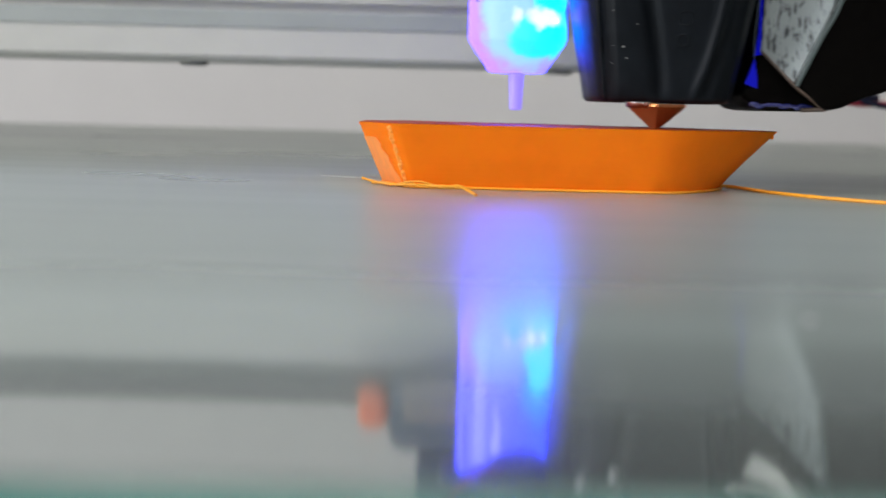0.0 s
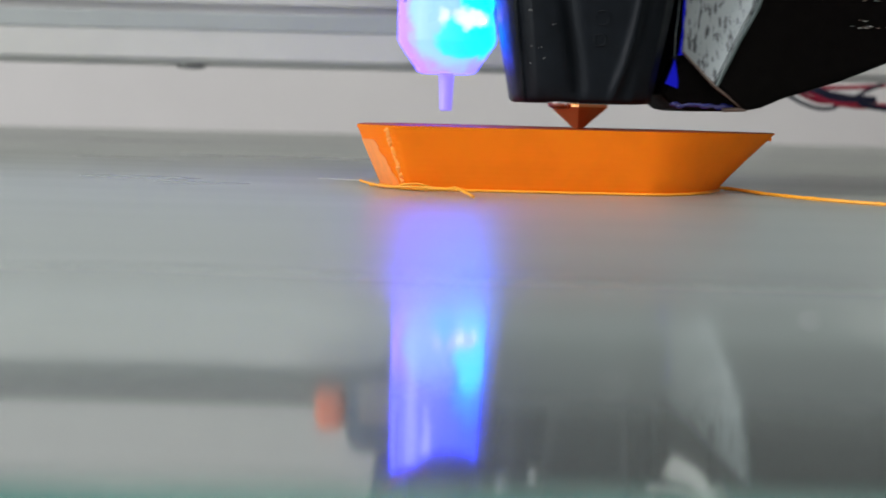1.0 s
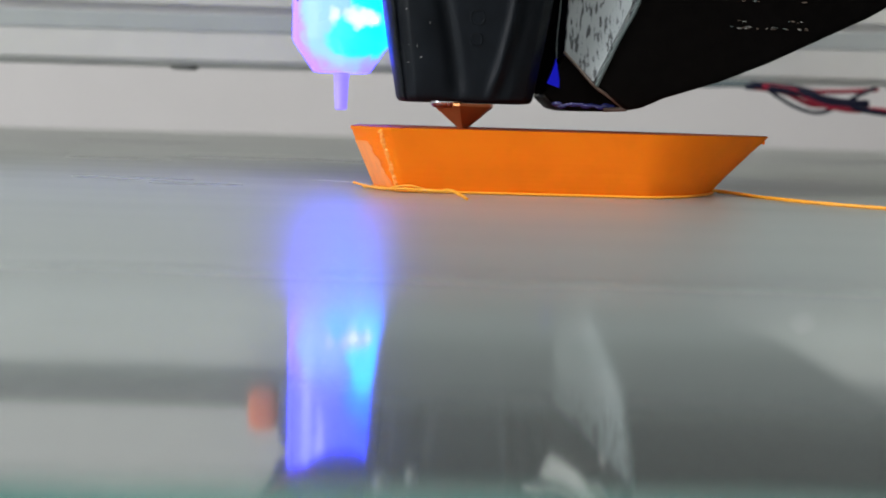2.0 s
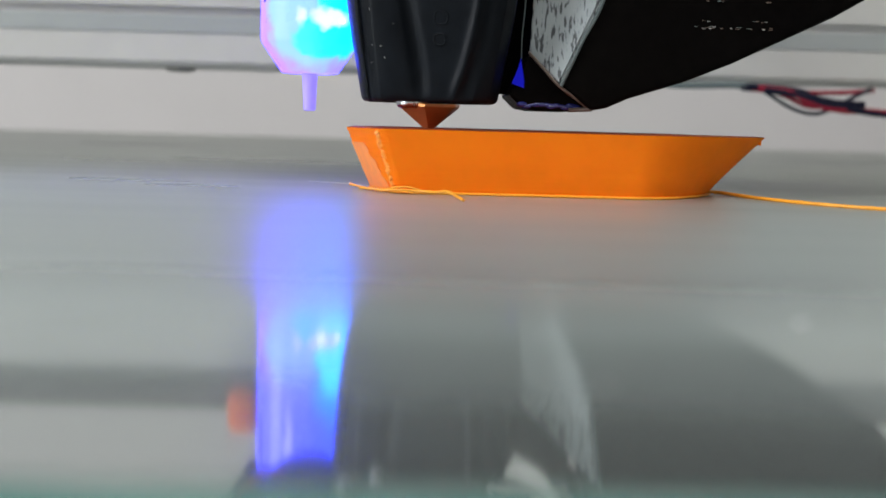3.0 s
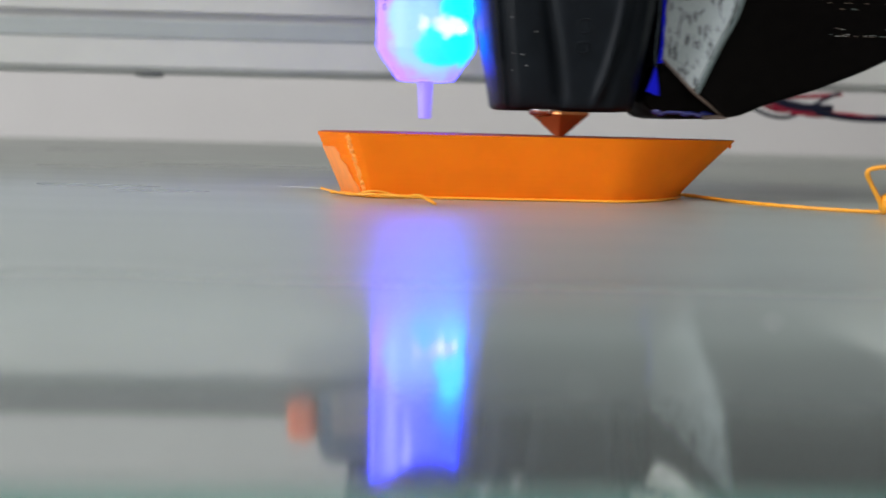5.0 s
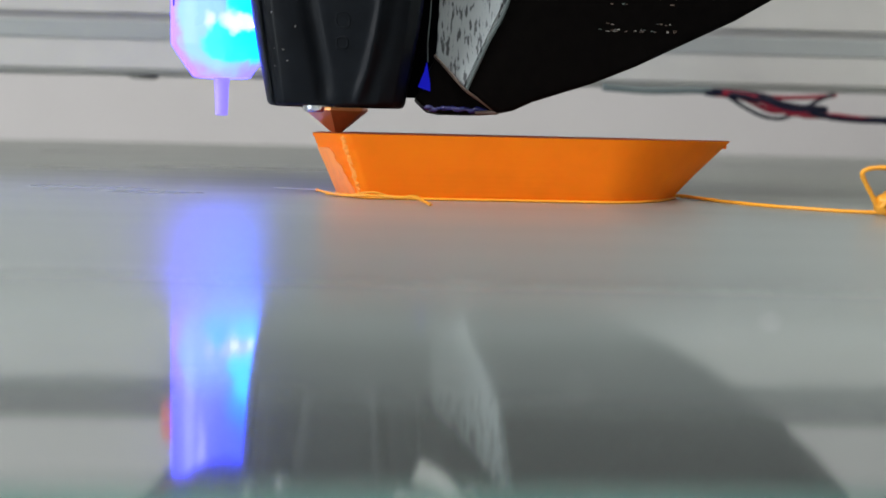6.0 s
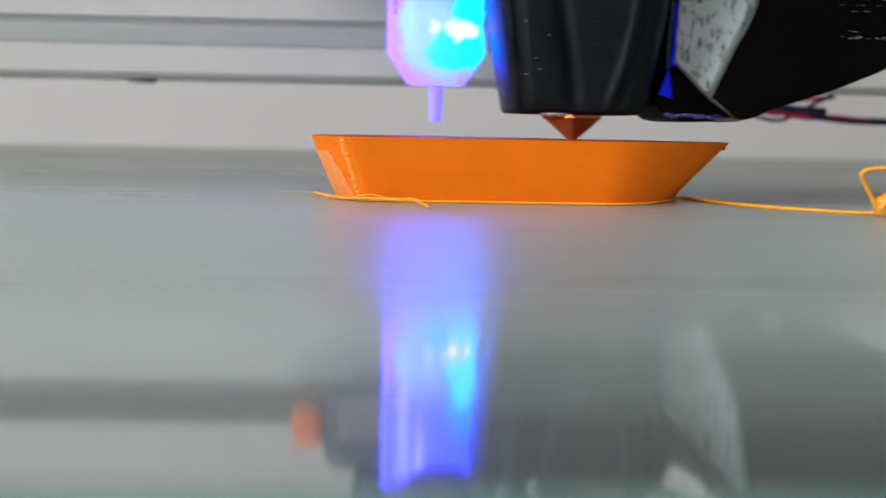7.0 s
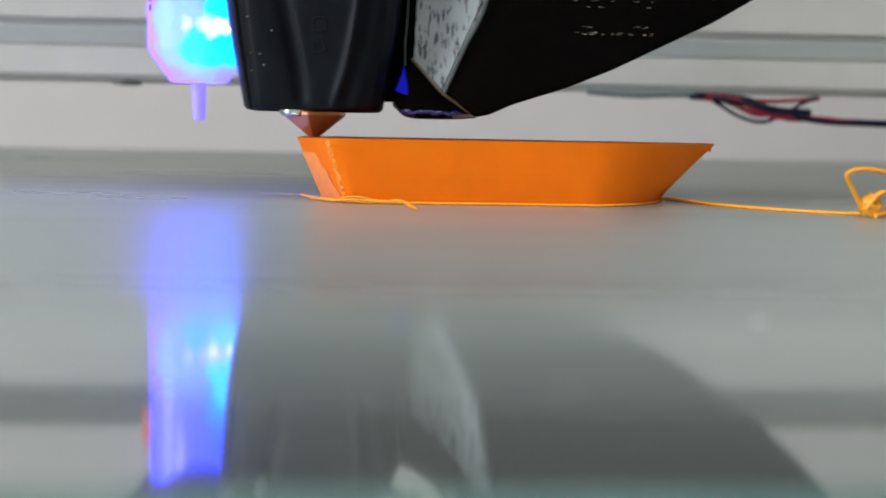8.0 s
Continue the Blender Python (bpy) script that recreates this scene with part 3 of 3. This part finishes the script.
def strands():
    a = tagged(new("filament_wisp"), "short amber filament wisp lying beside the hull", "filament")
    smooth(part("strand", tube(mm([(-9.9, 139.5, 0.5), (-8.2, 136.5, 0.3), (-6.0, 132.0, 0.35), (-3.5, 130.2, 0.5), (-1.2, 129.5, 0.45), (0.5, 127.5, 0.55), (1.6, 125.5, 0.75), (2.6, 123.6, 0.4), (3.3, 121.5, 0.15)]), 0.16 * MM, 7, uneven=0.4), M_STRAND, a), 80)
    smooth(part("strand", tube(mm([(-8.6, 137.0, 0.2), (-6.0, 133.5, 0.25), (-4.2, 131.3, 0.7), (-2.6, 130.6, 0.8), (-0.8, 130.2, 0.3)]), 0.13 * MM, 7, uneven=0.4), M_STRAND, a), 80)
    c = tagged(new("filament_thread"), "hair-thin pale filament thread lying on the glass", "filament")
    part("strand", tube(mm([(-16, 149.5, 0.06), (-14, 149.0, 0.07), (-10.5, 145.8, 0.12), (-8.0, 142.0, 0.15)]), 0.03 * MM, 6), M_DROP, c)
    b = tagged(new("purge_line"), "long amber filament purge line lying on the glass", "filament")
    smooth(part("strand", tube(mm([(34.2, 143.4, 0.45), (35.8, 143.8, 0.35), (38.5, 138.0, 0.2), (42.0, 131.0, 0.2), (46.8, 125.6, 0.2), (50.0, 123.6, 0.2), (52.0, 122.4, 0.3), (53.0, 121.5, 0.6)]), 0.21 * MM, 8, uneven=0.25), M_STRAND, b), 80)
    smooth(part("strand", tube(mm([(35.2, 144.4, 0.2), (37.0, 142.5, 0.15), (40.0, 135.6, 0.15), (43.0, 130.6, 0.15)]), 0.12 * MM, 7, uneven=0.3), M_STRAND, b), 80)
    smooth(part("loop", tube(mm([(50.6, 120.3, 0.3), (49.8, 120.0, 1.6), (48.6, 119.6, 3.4), (48.0, 119.2, 4.5), (48.6, 119.0, 5.0), (50.0, 118.8, 5.15), (51.8, 118.8, 4.9), (53.4, 119.0, 4.2), (54.6, 119.4, 3.0), (54.2, 120.2, 1.6), (52.8, 120.4, 0.9)]), 0.26 * MM, 8, uneven=0.25), M_STRAND, b, "curled loop of filament"), 80)
    bm = bmesh.new()
    bmesh.ops.create_icosphere(bm, subdivisions=3, radius=1.2 * MM)
    for v in bm.verts:
        v.co *= 1 + 0.35 * noise.noise(v.co * 1400)
        v.co += Vector((51.2, 120.3, 1.4)) * MM
    smooth(part("blob", bm, M_STRAND, b, "knotted blob of filament"), 80)
    smooth(part("loop", tube(mm([(50.4, 119.5, 1.0), (51.6, 118.9, 2.7), (53.4, 119.3, 2.2), (53.0, 120.0, 0.7), (51.2, 119.0, 0.3)]), 0.3 * MM, 8, uneven=0.3), M_STRAND, b), 80)


strands()



def glass_specks():
    """Two dried drops on the bare front strip of the glass."""
    for x, y, r in ((16.7, 51.6, 0.24), (5.9, 38.0, 0.10)):
        drop = lathe([(r * MM, 0.0), (r * 0.8 * MM, 0.05 * MM), (r * 0.4 * MM, 0.08 * MM)], 14)
        ob = tagged(smooth(part("dried_drop", drop, M_DROP), 60), "small pale dried drop on the bed glass", "drop", "drops on the glass")
        ob.location = (x * MM, y * MM, 0)


glass_specks()


# ---- the print head; its origin is the nozzle's tip ----
HEAD_Y, HEAD_Z = 0.141, 0.0072


def shroud_front(x, z):
    """Depth of the shroud's front at x and height z, mm: a grooved cheek, a bulged panel, a valley and a rib."""
    k = np.interp(z, (3.2, 4.0, 7.0, 10.5, 14.0, 17.5, 24.0, 32.0), (1.0, 1.015, 1.08, 1.16, 1.23, 1.28, 1.34, 1.38))
    y = k * np.interp(x / k, (-8.1, -7.95, -7.6, -7.0, -5.6, -2.6, 1.0, 3.6, 5.0, 6.8, 7.9, 8.1), (-1.0, -3.0, -4.8, -6.1, -7.2, -7.8, -8.3, -8.4, -8.1, -6.9, -4.6, -1.0))
    groove = np.interp(z, (4.0, 16.0, 24.0), (-6.85, -8.35, -9.1))
    border = np.interp(z, (3.7, 8.0, 16.5, 24.0), (-1.5, -2.1, -3.8, -4.9))
    rib = np.interp(z, (4.0, 7.4, 11.0, 15.0, 24.0), (2.7, 3.9, 4.8, 5.4, 5.9))
    fade = np.interp(z, (3.4, 5.5), (0.25, 1.0))
    y += 0.42 * math.exp(-((x - groove) / 0.2) ** 2)
    if groove < x < border:
        u = (x - groove) / (border - groove)
        y -= 0.55 * fade * math.sin(math.pi * u) ** 0.8
    y += 0.62 * fade * math.exp(-((x - border - 0.7) / 0.75) ** 2)
    y -= 0.66 * fade * math.exp(-((x - rib) / 0.55) ** 2)
    y += 0.45 * fade * math.exp(-((x - rib - 1.3) / 0.7) ** 2)
    return k, y


def shroud_ring(z, inset=0.0):
    """The shroud's cross-section at height z, drawn in by the inset."""
    k, side = shroud_front(-8.1, z)
    half = 8.1 * shroud_front(0, z)[0]
    front = []
    for x in np.linspace(-half, half, 110):
        front.append((x, shroud_front(x, z)[1]))
    ring = front + [(half, 6.0 * k), (5.5 * k, 9.5 * k), (-5.5 * k, 9.5 * k), (-half, 6.0 * k)]
    return [(x * (1 - inset / 8.1) * MM, y * (1 - inset / 8.1) * MM, z * MM) for x, y in ring]


def print_head():
    head = tagged(new("extruder_carriage"), "black extruder carriage with brass nozzle and glowing blue bed probe", "extruder")
    # nozzle
    cone = [[(r * MM * math.cos(math.pi / 3 * i + radians(-98)), r * MM * math.sin(math.pi / 3 * i + radians(-98)), z * MM) for i in range(6)] for r, z in ((0.42, 0), (0.52, 0.06), (3.95, 2.75), (3.95, 3.1))]
    nozzle = part("nozzle", loft(cone), M_BRASS, head, "six-sided brass nozzle cone")
    smooth(part("collar", lathe([(1.2 * MM, 2.5 * MM), (1.6 * MM, 2.6 * MM), (1.85 * MM, 2.9 * MM), (1.85 * MM, 3.6 * MM), (1.6 * MM, 4.2 * MM)], 28, cx=-2.1 * MM, cy=-1.7 * MM), M_HEATER, nozzle, "bright rounded steel collar"), 60)
    part("heater_block", box(-6 * MM, 6 * MM, -4.5 * MM, 7 * MM, 4.2 * MM, 12 * MM, 0.5 * MM), M_HEATER, head, "bright aluminium heater block")
    # tapered shroud round the nozzle
    rings = [shroud_ring(3.9, 1.0)] + [shroud_ring(z, ins) for z, ins in ((3.22, 0.55), (3.3, 0.25), (3.55, 0.06), (3.9, 0.0))]
    rings += [shroud_ring(z) for z in (4.6, 5.4, 6.3, 7.3, 8.4, 9.5, 10.7, 11.9, 13.2, 14.6, 16.0, 17.6, 19.5, 22.0, 25.0, 30.0, 38.0, 44.0)]
    shroud = smooth(part("nozzle_shroud", loft(rings), M_BLACK_SHROUD, head, "tapered black shroud with a bulged panel and a rib"), 50)
    for px, pz, r in ((1.0, 10.2, 0.62), (1.1, 12.6, 0.75)):
        loop = []
        for a in np.linspace(0, 2 * math.pi, 17):
            x, z = px + r * math.copysign(abs(math.cos(a)) ** 0.7, math.cos(a)), pz + r * math.copysign(abs(math.sin(a)) ** 0.7, math.sin(a))
            loop.append((x * MM, shroud_front(x, z)[1] * MM, z * MM))
        smooth(part("moulded_mark", tube(loop, 0.11 * MM, 6, 2), M_BLACK_SHROUD, shroud), 80)
    dust = random.Random(21)
    for k in range(6):
        x, z = dust.uniform(-7.6, -3.4), dust.uniform(7.5, 16.0)
        bm = bmesh.new()
        bmesh.ops.create_icosphere(bm, subdivisions=1, radius=dust.uniform(0.05, 0.09) * MM, matrix=Matrix.Translation((x * MM, shroud_front(x, z)[1] * MM, z * MM)))
        part("dust_speck", bm, M_DUST, shroud, "pale dust speck")
    # cooling duct beside it
    out = [(18.9, 2.75), (20.6, 3.1), (23.1, 4.25), (29.7, 6.4), (35.0, 8.6), (39.7, 10.9), (46.3, 14.1), (51.4, 17.1), (54.0, 19.0), (58.8, 23.3), (63.0, 27.8), (65.6, 33), (66.0, 40), (65, 46), (22.0, 46), (21.6, 28.2), (19.8, 16.3), (15.0, 5.6)]
    duct = part("cooling_duct", prism([(x * MM, z * MM) for x, z in out], -5.6 * MM, 17 * MM, 0.5 * MM, 3), M_BLACK, head, "black blower duct with a rising underside")
    smooth(duct, 30)
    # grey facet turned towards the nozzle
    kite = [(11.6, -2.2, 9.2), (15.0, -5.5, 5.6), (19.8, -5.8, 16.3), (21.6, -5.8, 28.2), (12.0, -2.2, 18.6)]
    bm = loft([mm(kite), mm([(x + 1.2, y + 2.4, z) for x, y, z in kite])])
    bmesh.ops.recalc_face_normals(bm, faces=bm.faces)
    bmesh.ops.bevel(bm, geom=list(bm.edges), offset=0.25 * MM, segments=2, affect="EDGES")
    part("duct_facet", bm, M_FACET, duct, "slanted duct face, glancing light painted grey")
    part("facet_rim", tube(mm([(15.2, -5.7, 5.5), (17.4, -6.1, 10.6), (19.9, -6.2, 16.3), (21.7, -6.1, 28)]), 0.22 * MM, 8), M_CABLE_GREY, duct, "pale rim of the duct face")
    # outlet under the duct
    low = [(9.3, 4.4), (10.9, 2.9), (12.4, 2.62), (16.0, 2.6), (18.9, 2.7), (15.1, 5.7), (11.8, 9.3), (11.2, 8.4), (10.0, 5.6)]
    part("duct_outlet", prism([(x * MM, z * MM) for x, z in low], -3.6 * MM, 12 * MM, 0.3 * MM, 2), M_BLACK, head, "black angled air outlet")
    part("inner_wall", box(7.0 * MM, 19 * MM, 4.4 * MM, 6 * MM, 4.6 * MM, 40 * MM), M_BLACK, head)
    # Added glowing plates stand in for blue-lit surfaces inside the gap.
    part("gap_glow", prism([(x * MM, z * MM) for x, z in ((9.6, 5.7), (11.05, 5.2), (11.05, 6.1), (10.85, 7.2), (10.6, 8.6), (10.35, 7.6), (10.05, 6.8))], -3.95 * MM, -3.7 * MM), M_BLUE_GLOW, head, "added glowing plate for blue light in the gap")
    part("gap_glow", prism([(x * MM, z * MM) for x, z in ((12.1, 8.5), (12.9, 8.5), (12.8, 12), (12.75, 17), (12.6, 17), (12.55, 12))], 2.0 * MM, 2.3 * MM), M_BLUE_GLOW, head, "added glowing plate for blue light in the gap")
    # Glossy beads along the outlet; their blue light is in the base colour.
    lip = random.Random(6)
    for k in range(12):
        x, r = 10.9 + 0.58 * k, lip.uniform(0.28, 0.5)
        bm = bmesh.new()
        bmesh.ops.create_icosphere(bm, subdivisions=2, radius=r * MM, matrix=Matrix.Translation((x * MM, -3.5 * MM, (2.95 + lip.uniform(0, 0.45)) * MM)) @ Matrix.Diagonal((1.5, 0.7, 0.75, 1)))
        smooth(part("outlet_lip", bm, M_LIP, head, "glossy outlet lip with blue light painted in"), 80)
    smooth(part("outlet_edge", tube(mm([(11.5, -3.7, 9.4), (13.2, -4.7, 7.5), (15.0, -5.65, 5.5), (16.9, -5.2, 4.2), (18.7, -4.6, 3.0)]), 0.17 * MM, 8), M_BROWN, duct, "brown edge along the outlet"), 80)
    smooth(part("outlet_corner", tube(mm([(16.4, -4.0, 2.75), (17.6, -4.3, 2.85), (19.0, -4.9, 2.9)]), 0.26 * MM, 8), M_BROWN, duct, "brown outlet corner"), 80)
    smooth(part("gap_edge", tube(mm([(10.75, -3.0, 8.6), (10.7, -3.0, 11.0), (10.95, -3.0, 14.5), (11.2, -3.0, 20)]), 0.08 * MM, 6), M_CABLE_GREY, duct, "thin pale edge"), 80)
    # Glints on the printed layers, painted as small brown and pale slabs.
    rnd = random.Random(9)
    for k in range(44):
        x = min(rnd.gauss(34.6, 2.6), 39)
        z = rnd.choice((12.5, 12.6, 12.7, 13.3, 13.4, 14.0, 15.6, 16.3, 17.0))
        wide = rnd.uniform(0.1, 0.5)
        part("painted_glint", box(x * MM, (x + wide) * MM, -5.70 * MM, -5.55 * MM, z * MM, (z + rnd.uniform(0.05, 0.14)) * MM), rnd.choice((M_BROWN, M_BROWN, M_CABLE_GREY, M_SLEEVE)), duct)
    # fan body over all
    part("fan_housing", box(-11 * MM, 21 * MM, -11 * MM, 13 * MM, 30 * MM, 52 * MM, 1.5 * MM, 3), M_BLACK, head)
    # bed probe
    probe = part("bed_probe", probe_body(), M_PROBE, head, "milky probe body lit blue and violet from inside")
    probe.location = (-16.1 * MM, 15.3 * MM, 6.87 * MM)
    smooth(probe, 30)
    smooth(part("probe_pin", lathe([(0.55 * MM, -4.95 * MM), (0.82 * MM, -4.8 * MM), (0.95 * MM, -1.2 * MM), (1.05 * MM, 0.4 * MM)], 20), M_PIN, probe, "violet-lit plastic pin"), 40)
    rnd = random.Random(2)
    z = 8.9
    for k in range(18):
        h = rnd.uniform(0.35, 0.8)
        if k != 8:
            part("printed_mark", box(-5.66 * MM, -5.48 * MM, -3.75 * MM, -3.4 * MM, z * MM, (z + h) * MM), M_MARK, probe)
        z += h + 0.32
    part("probe_mount", box(-25 * MM, -8 * MM, 8 * MM, 22 * MM, 33.5 * MM, 38 * MM, 1 * MM), M_DARK_BLUE, head, "dark plastic probe bracket")
    part("probe_plug", lathe([(0.8 * MM, 28.1 * MM), (2.4 * MM, 28.4 * MM), (4.2 * MM, 29.6 * MM), (5.2 * MM, 31.4 * MM), (5.4 * MM, 38 * MM)], 24, cx=-14.6 * MM, cy=6.0 * MM), M_PLUG, head, "round dark plug over the probe")
    for mat, dx in ((M_WIRE_BLACK, 0), (M_WIRE_RED, 1.1), (M_WIRE_BLACK, 2.2)):
        part("wire", tube(mm([(-17.0 + dx * 0.4, 1.4, 29.6), (-19.2 + dx * 0.8, 1.2, 28.8 + dx * 0.35), (-22.0 + dx, 1.4, 30.0 + dx * 0.2), (-25.0 + dx, 2.4, 34.0), (-26.5 + dx, 5, 40)]), 0.32 * MM, 7), mat, head)
    # white fan leads curled below the fan
    for k in range(4):
        part("wire", tube(mm([(10.6 - 0.3 * k, -12.6, 22.3 + 0.66 * k), (12.4, -13.2, 23.1 + 0.68 * k), (14.3, -13.2, 24.7 + 0.58 * k), (16.1, -12.8, 28.0 + 0.3 * k), (16.4, -11.5, 33.5)]), (0.24 + 0.05 * (k % 2)) * MM, 7), M_WIRE_WHITE, head, "white fan lead")
    part("wire", tube(mm([(7.8, -12.6, 26.2), (10.2, -13.1, 26.0), (12.8, -13.1, 26.5), (15.0, -12.6, 28.2), (15.5, -12.0, 31.2), (15.7, -11.5, 34)]), 0.26 * MM, 7), M_WIRE_WHITE, head, "white fan lead")
    smooth(part("lead_sleeve", tube(mm([(15.6, -11.4, 26.6), (16.6, -11.6, 28.0), (17.2, -11.6, 30.8), (17.4, -11.4, 36)]), 1.3 * MM, 14), M_SLEEVE, head, "pale grey cable sleeve"), 60)
    for dx, dz in ((-8.6, 25.6), (-4.9, 24.6)):
        smooth(part("fan_screw", lathe([(0.5 * MM, -0.7 * MM), (0.7 * MM, -0.5 * MM), (0.8 * MM, 0), (0.8 * MM, 1.5 * MM)], 16), M_SCREW, head, "small steel screw"), 40).location = (dx * MM, -12.4 * MM, dz * MM)
    # carriage on the gantry
    part("carriage_plate", box(-36.5 * MM, 26 * MM, 104 * MM, 113.5 * MM, 40 * MM, 59.5 * MM, 4.5 * MM, 3), M_DARK_BLUE, head, "dark carriage plate riding on the gantry")
    part("carriage_motor", box(-30 * MM, 12 * MM, 102 * MM, 130 * MM, 59.5 * MM, 92 * MM, 2 * MM, 3), M_DARK_BLUE, head, "dark motor housing above the gantry")
    part("carriage_cover", box(-33 * MM, -13 * MM, 102 * MM, 104 * MM, 41.3 * MM, 51.3 * MM, 0.8 * MM), M_COVER, head, "dull brown-grey metal cover")
    part("carriage_arm", box(-8 * MM, 20 * MM, 12 * MM, 104 * MM, 48 * MM, 56 * MM, 1 * MM), M_BLACK, head)
    part("carriage_clip", box(-43.3 * MM, -36.5 * MM, 106 * MM, 113 * MM, 44.5 * MM, 54.5 * MM, 2.4 * MM, 3), M_ORANGE_CLIP, head, "orange plastic clip")
    return head


def probe_body():
    """Round body with a chamfered foot; its origin is the middle of the underside."""
    return lathe([(3.3 * MM, 0.0), (3.8 * MM, 0.12 * MM), (6.3 * MM, 3.75 * MM), (6.6 * MM, 4.4 * MM), (6.6 * MM, 26.5 * MM), (5.8 * MM, 27.0 * MM)], 20)


head = print_head()


# ---- what moves ----
# seconds and the nozzle's place along the gantry, mm
HEAD_ROWS = [
    (0, 25.34), (0.1, 30.50), (0.2, 34.05), (0.3, 37.19), (0.4, 38.94), (0.5, 39.19), (0.6, 35.57), (0.7, 30.44), (0.8, 25.72), (0.9, 21.20),
    (1, 16.28), (1.1, 12.16), (1.2, 7.55), (1.3, 2.54), (1.4, -4.66), (1.5, -7.02), (1.6, -6.89), (1.7, -5.40), (1.9, 0.36), (2.1, 5.02),
    (2.3, 6.28), (2.5, 2.76), (2.65, -1.75), (2.8, -2.27), (2.9, 2.20), (3, -0.65), (3.1, 4.81), (3.2, 8.13), (3.3, 11.65), (3.4, 17.66),
    (3.5, 24.27), (3.6, 31.68), (3.7, 36.61), (3.8, 36.15), (3.9, 28.92), (4, 22.39), (4.1, 18.04), (4.2, 13.89), (4.35, 6.66), (4.5, 0.24),
    (4.65, -5.18), (4.8, 2.32), (4.95, 13.31), (5.1, 22.81), (5.2, 21.84), (5.3, 17.59), (5.4, 11.95), (5.5, 7.21), (5.6, 3.35), (5.7, 6.44),
    (5.8, 0.49), (5.9, -4.67), (6, -7.69), (6.1, -3.54), (6.2, 3.93), (6.3, 12.00), (6.4, 16.70), (6.5, 20.89), (6.6, 24.72), (6.7, 27.37),
    (6.8, 30.90), (6.9, 27.29), (7, 20.89), (7.1, 13.74), (7.2, 7.87), (7.3, 5.98), (7.4, -1.07), (7.5, -7.92), (7.6, -10.08), (7.7, -9.36),
    (7.8, -8.44), (7.9, -6.04), (8, -8.54),
]


def motions():
    walk(head, [(t, pose(x * MM, HEAD_Y, HEAD_Z)) for t, x in HEAD_ROWS])


motions()
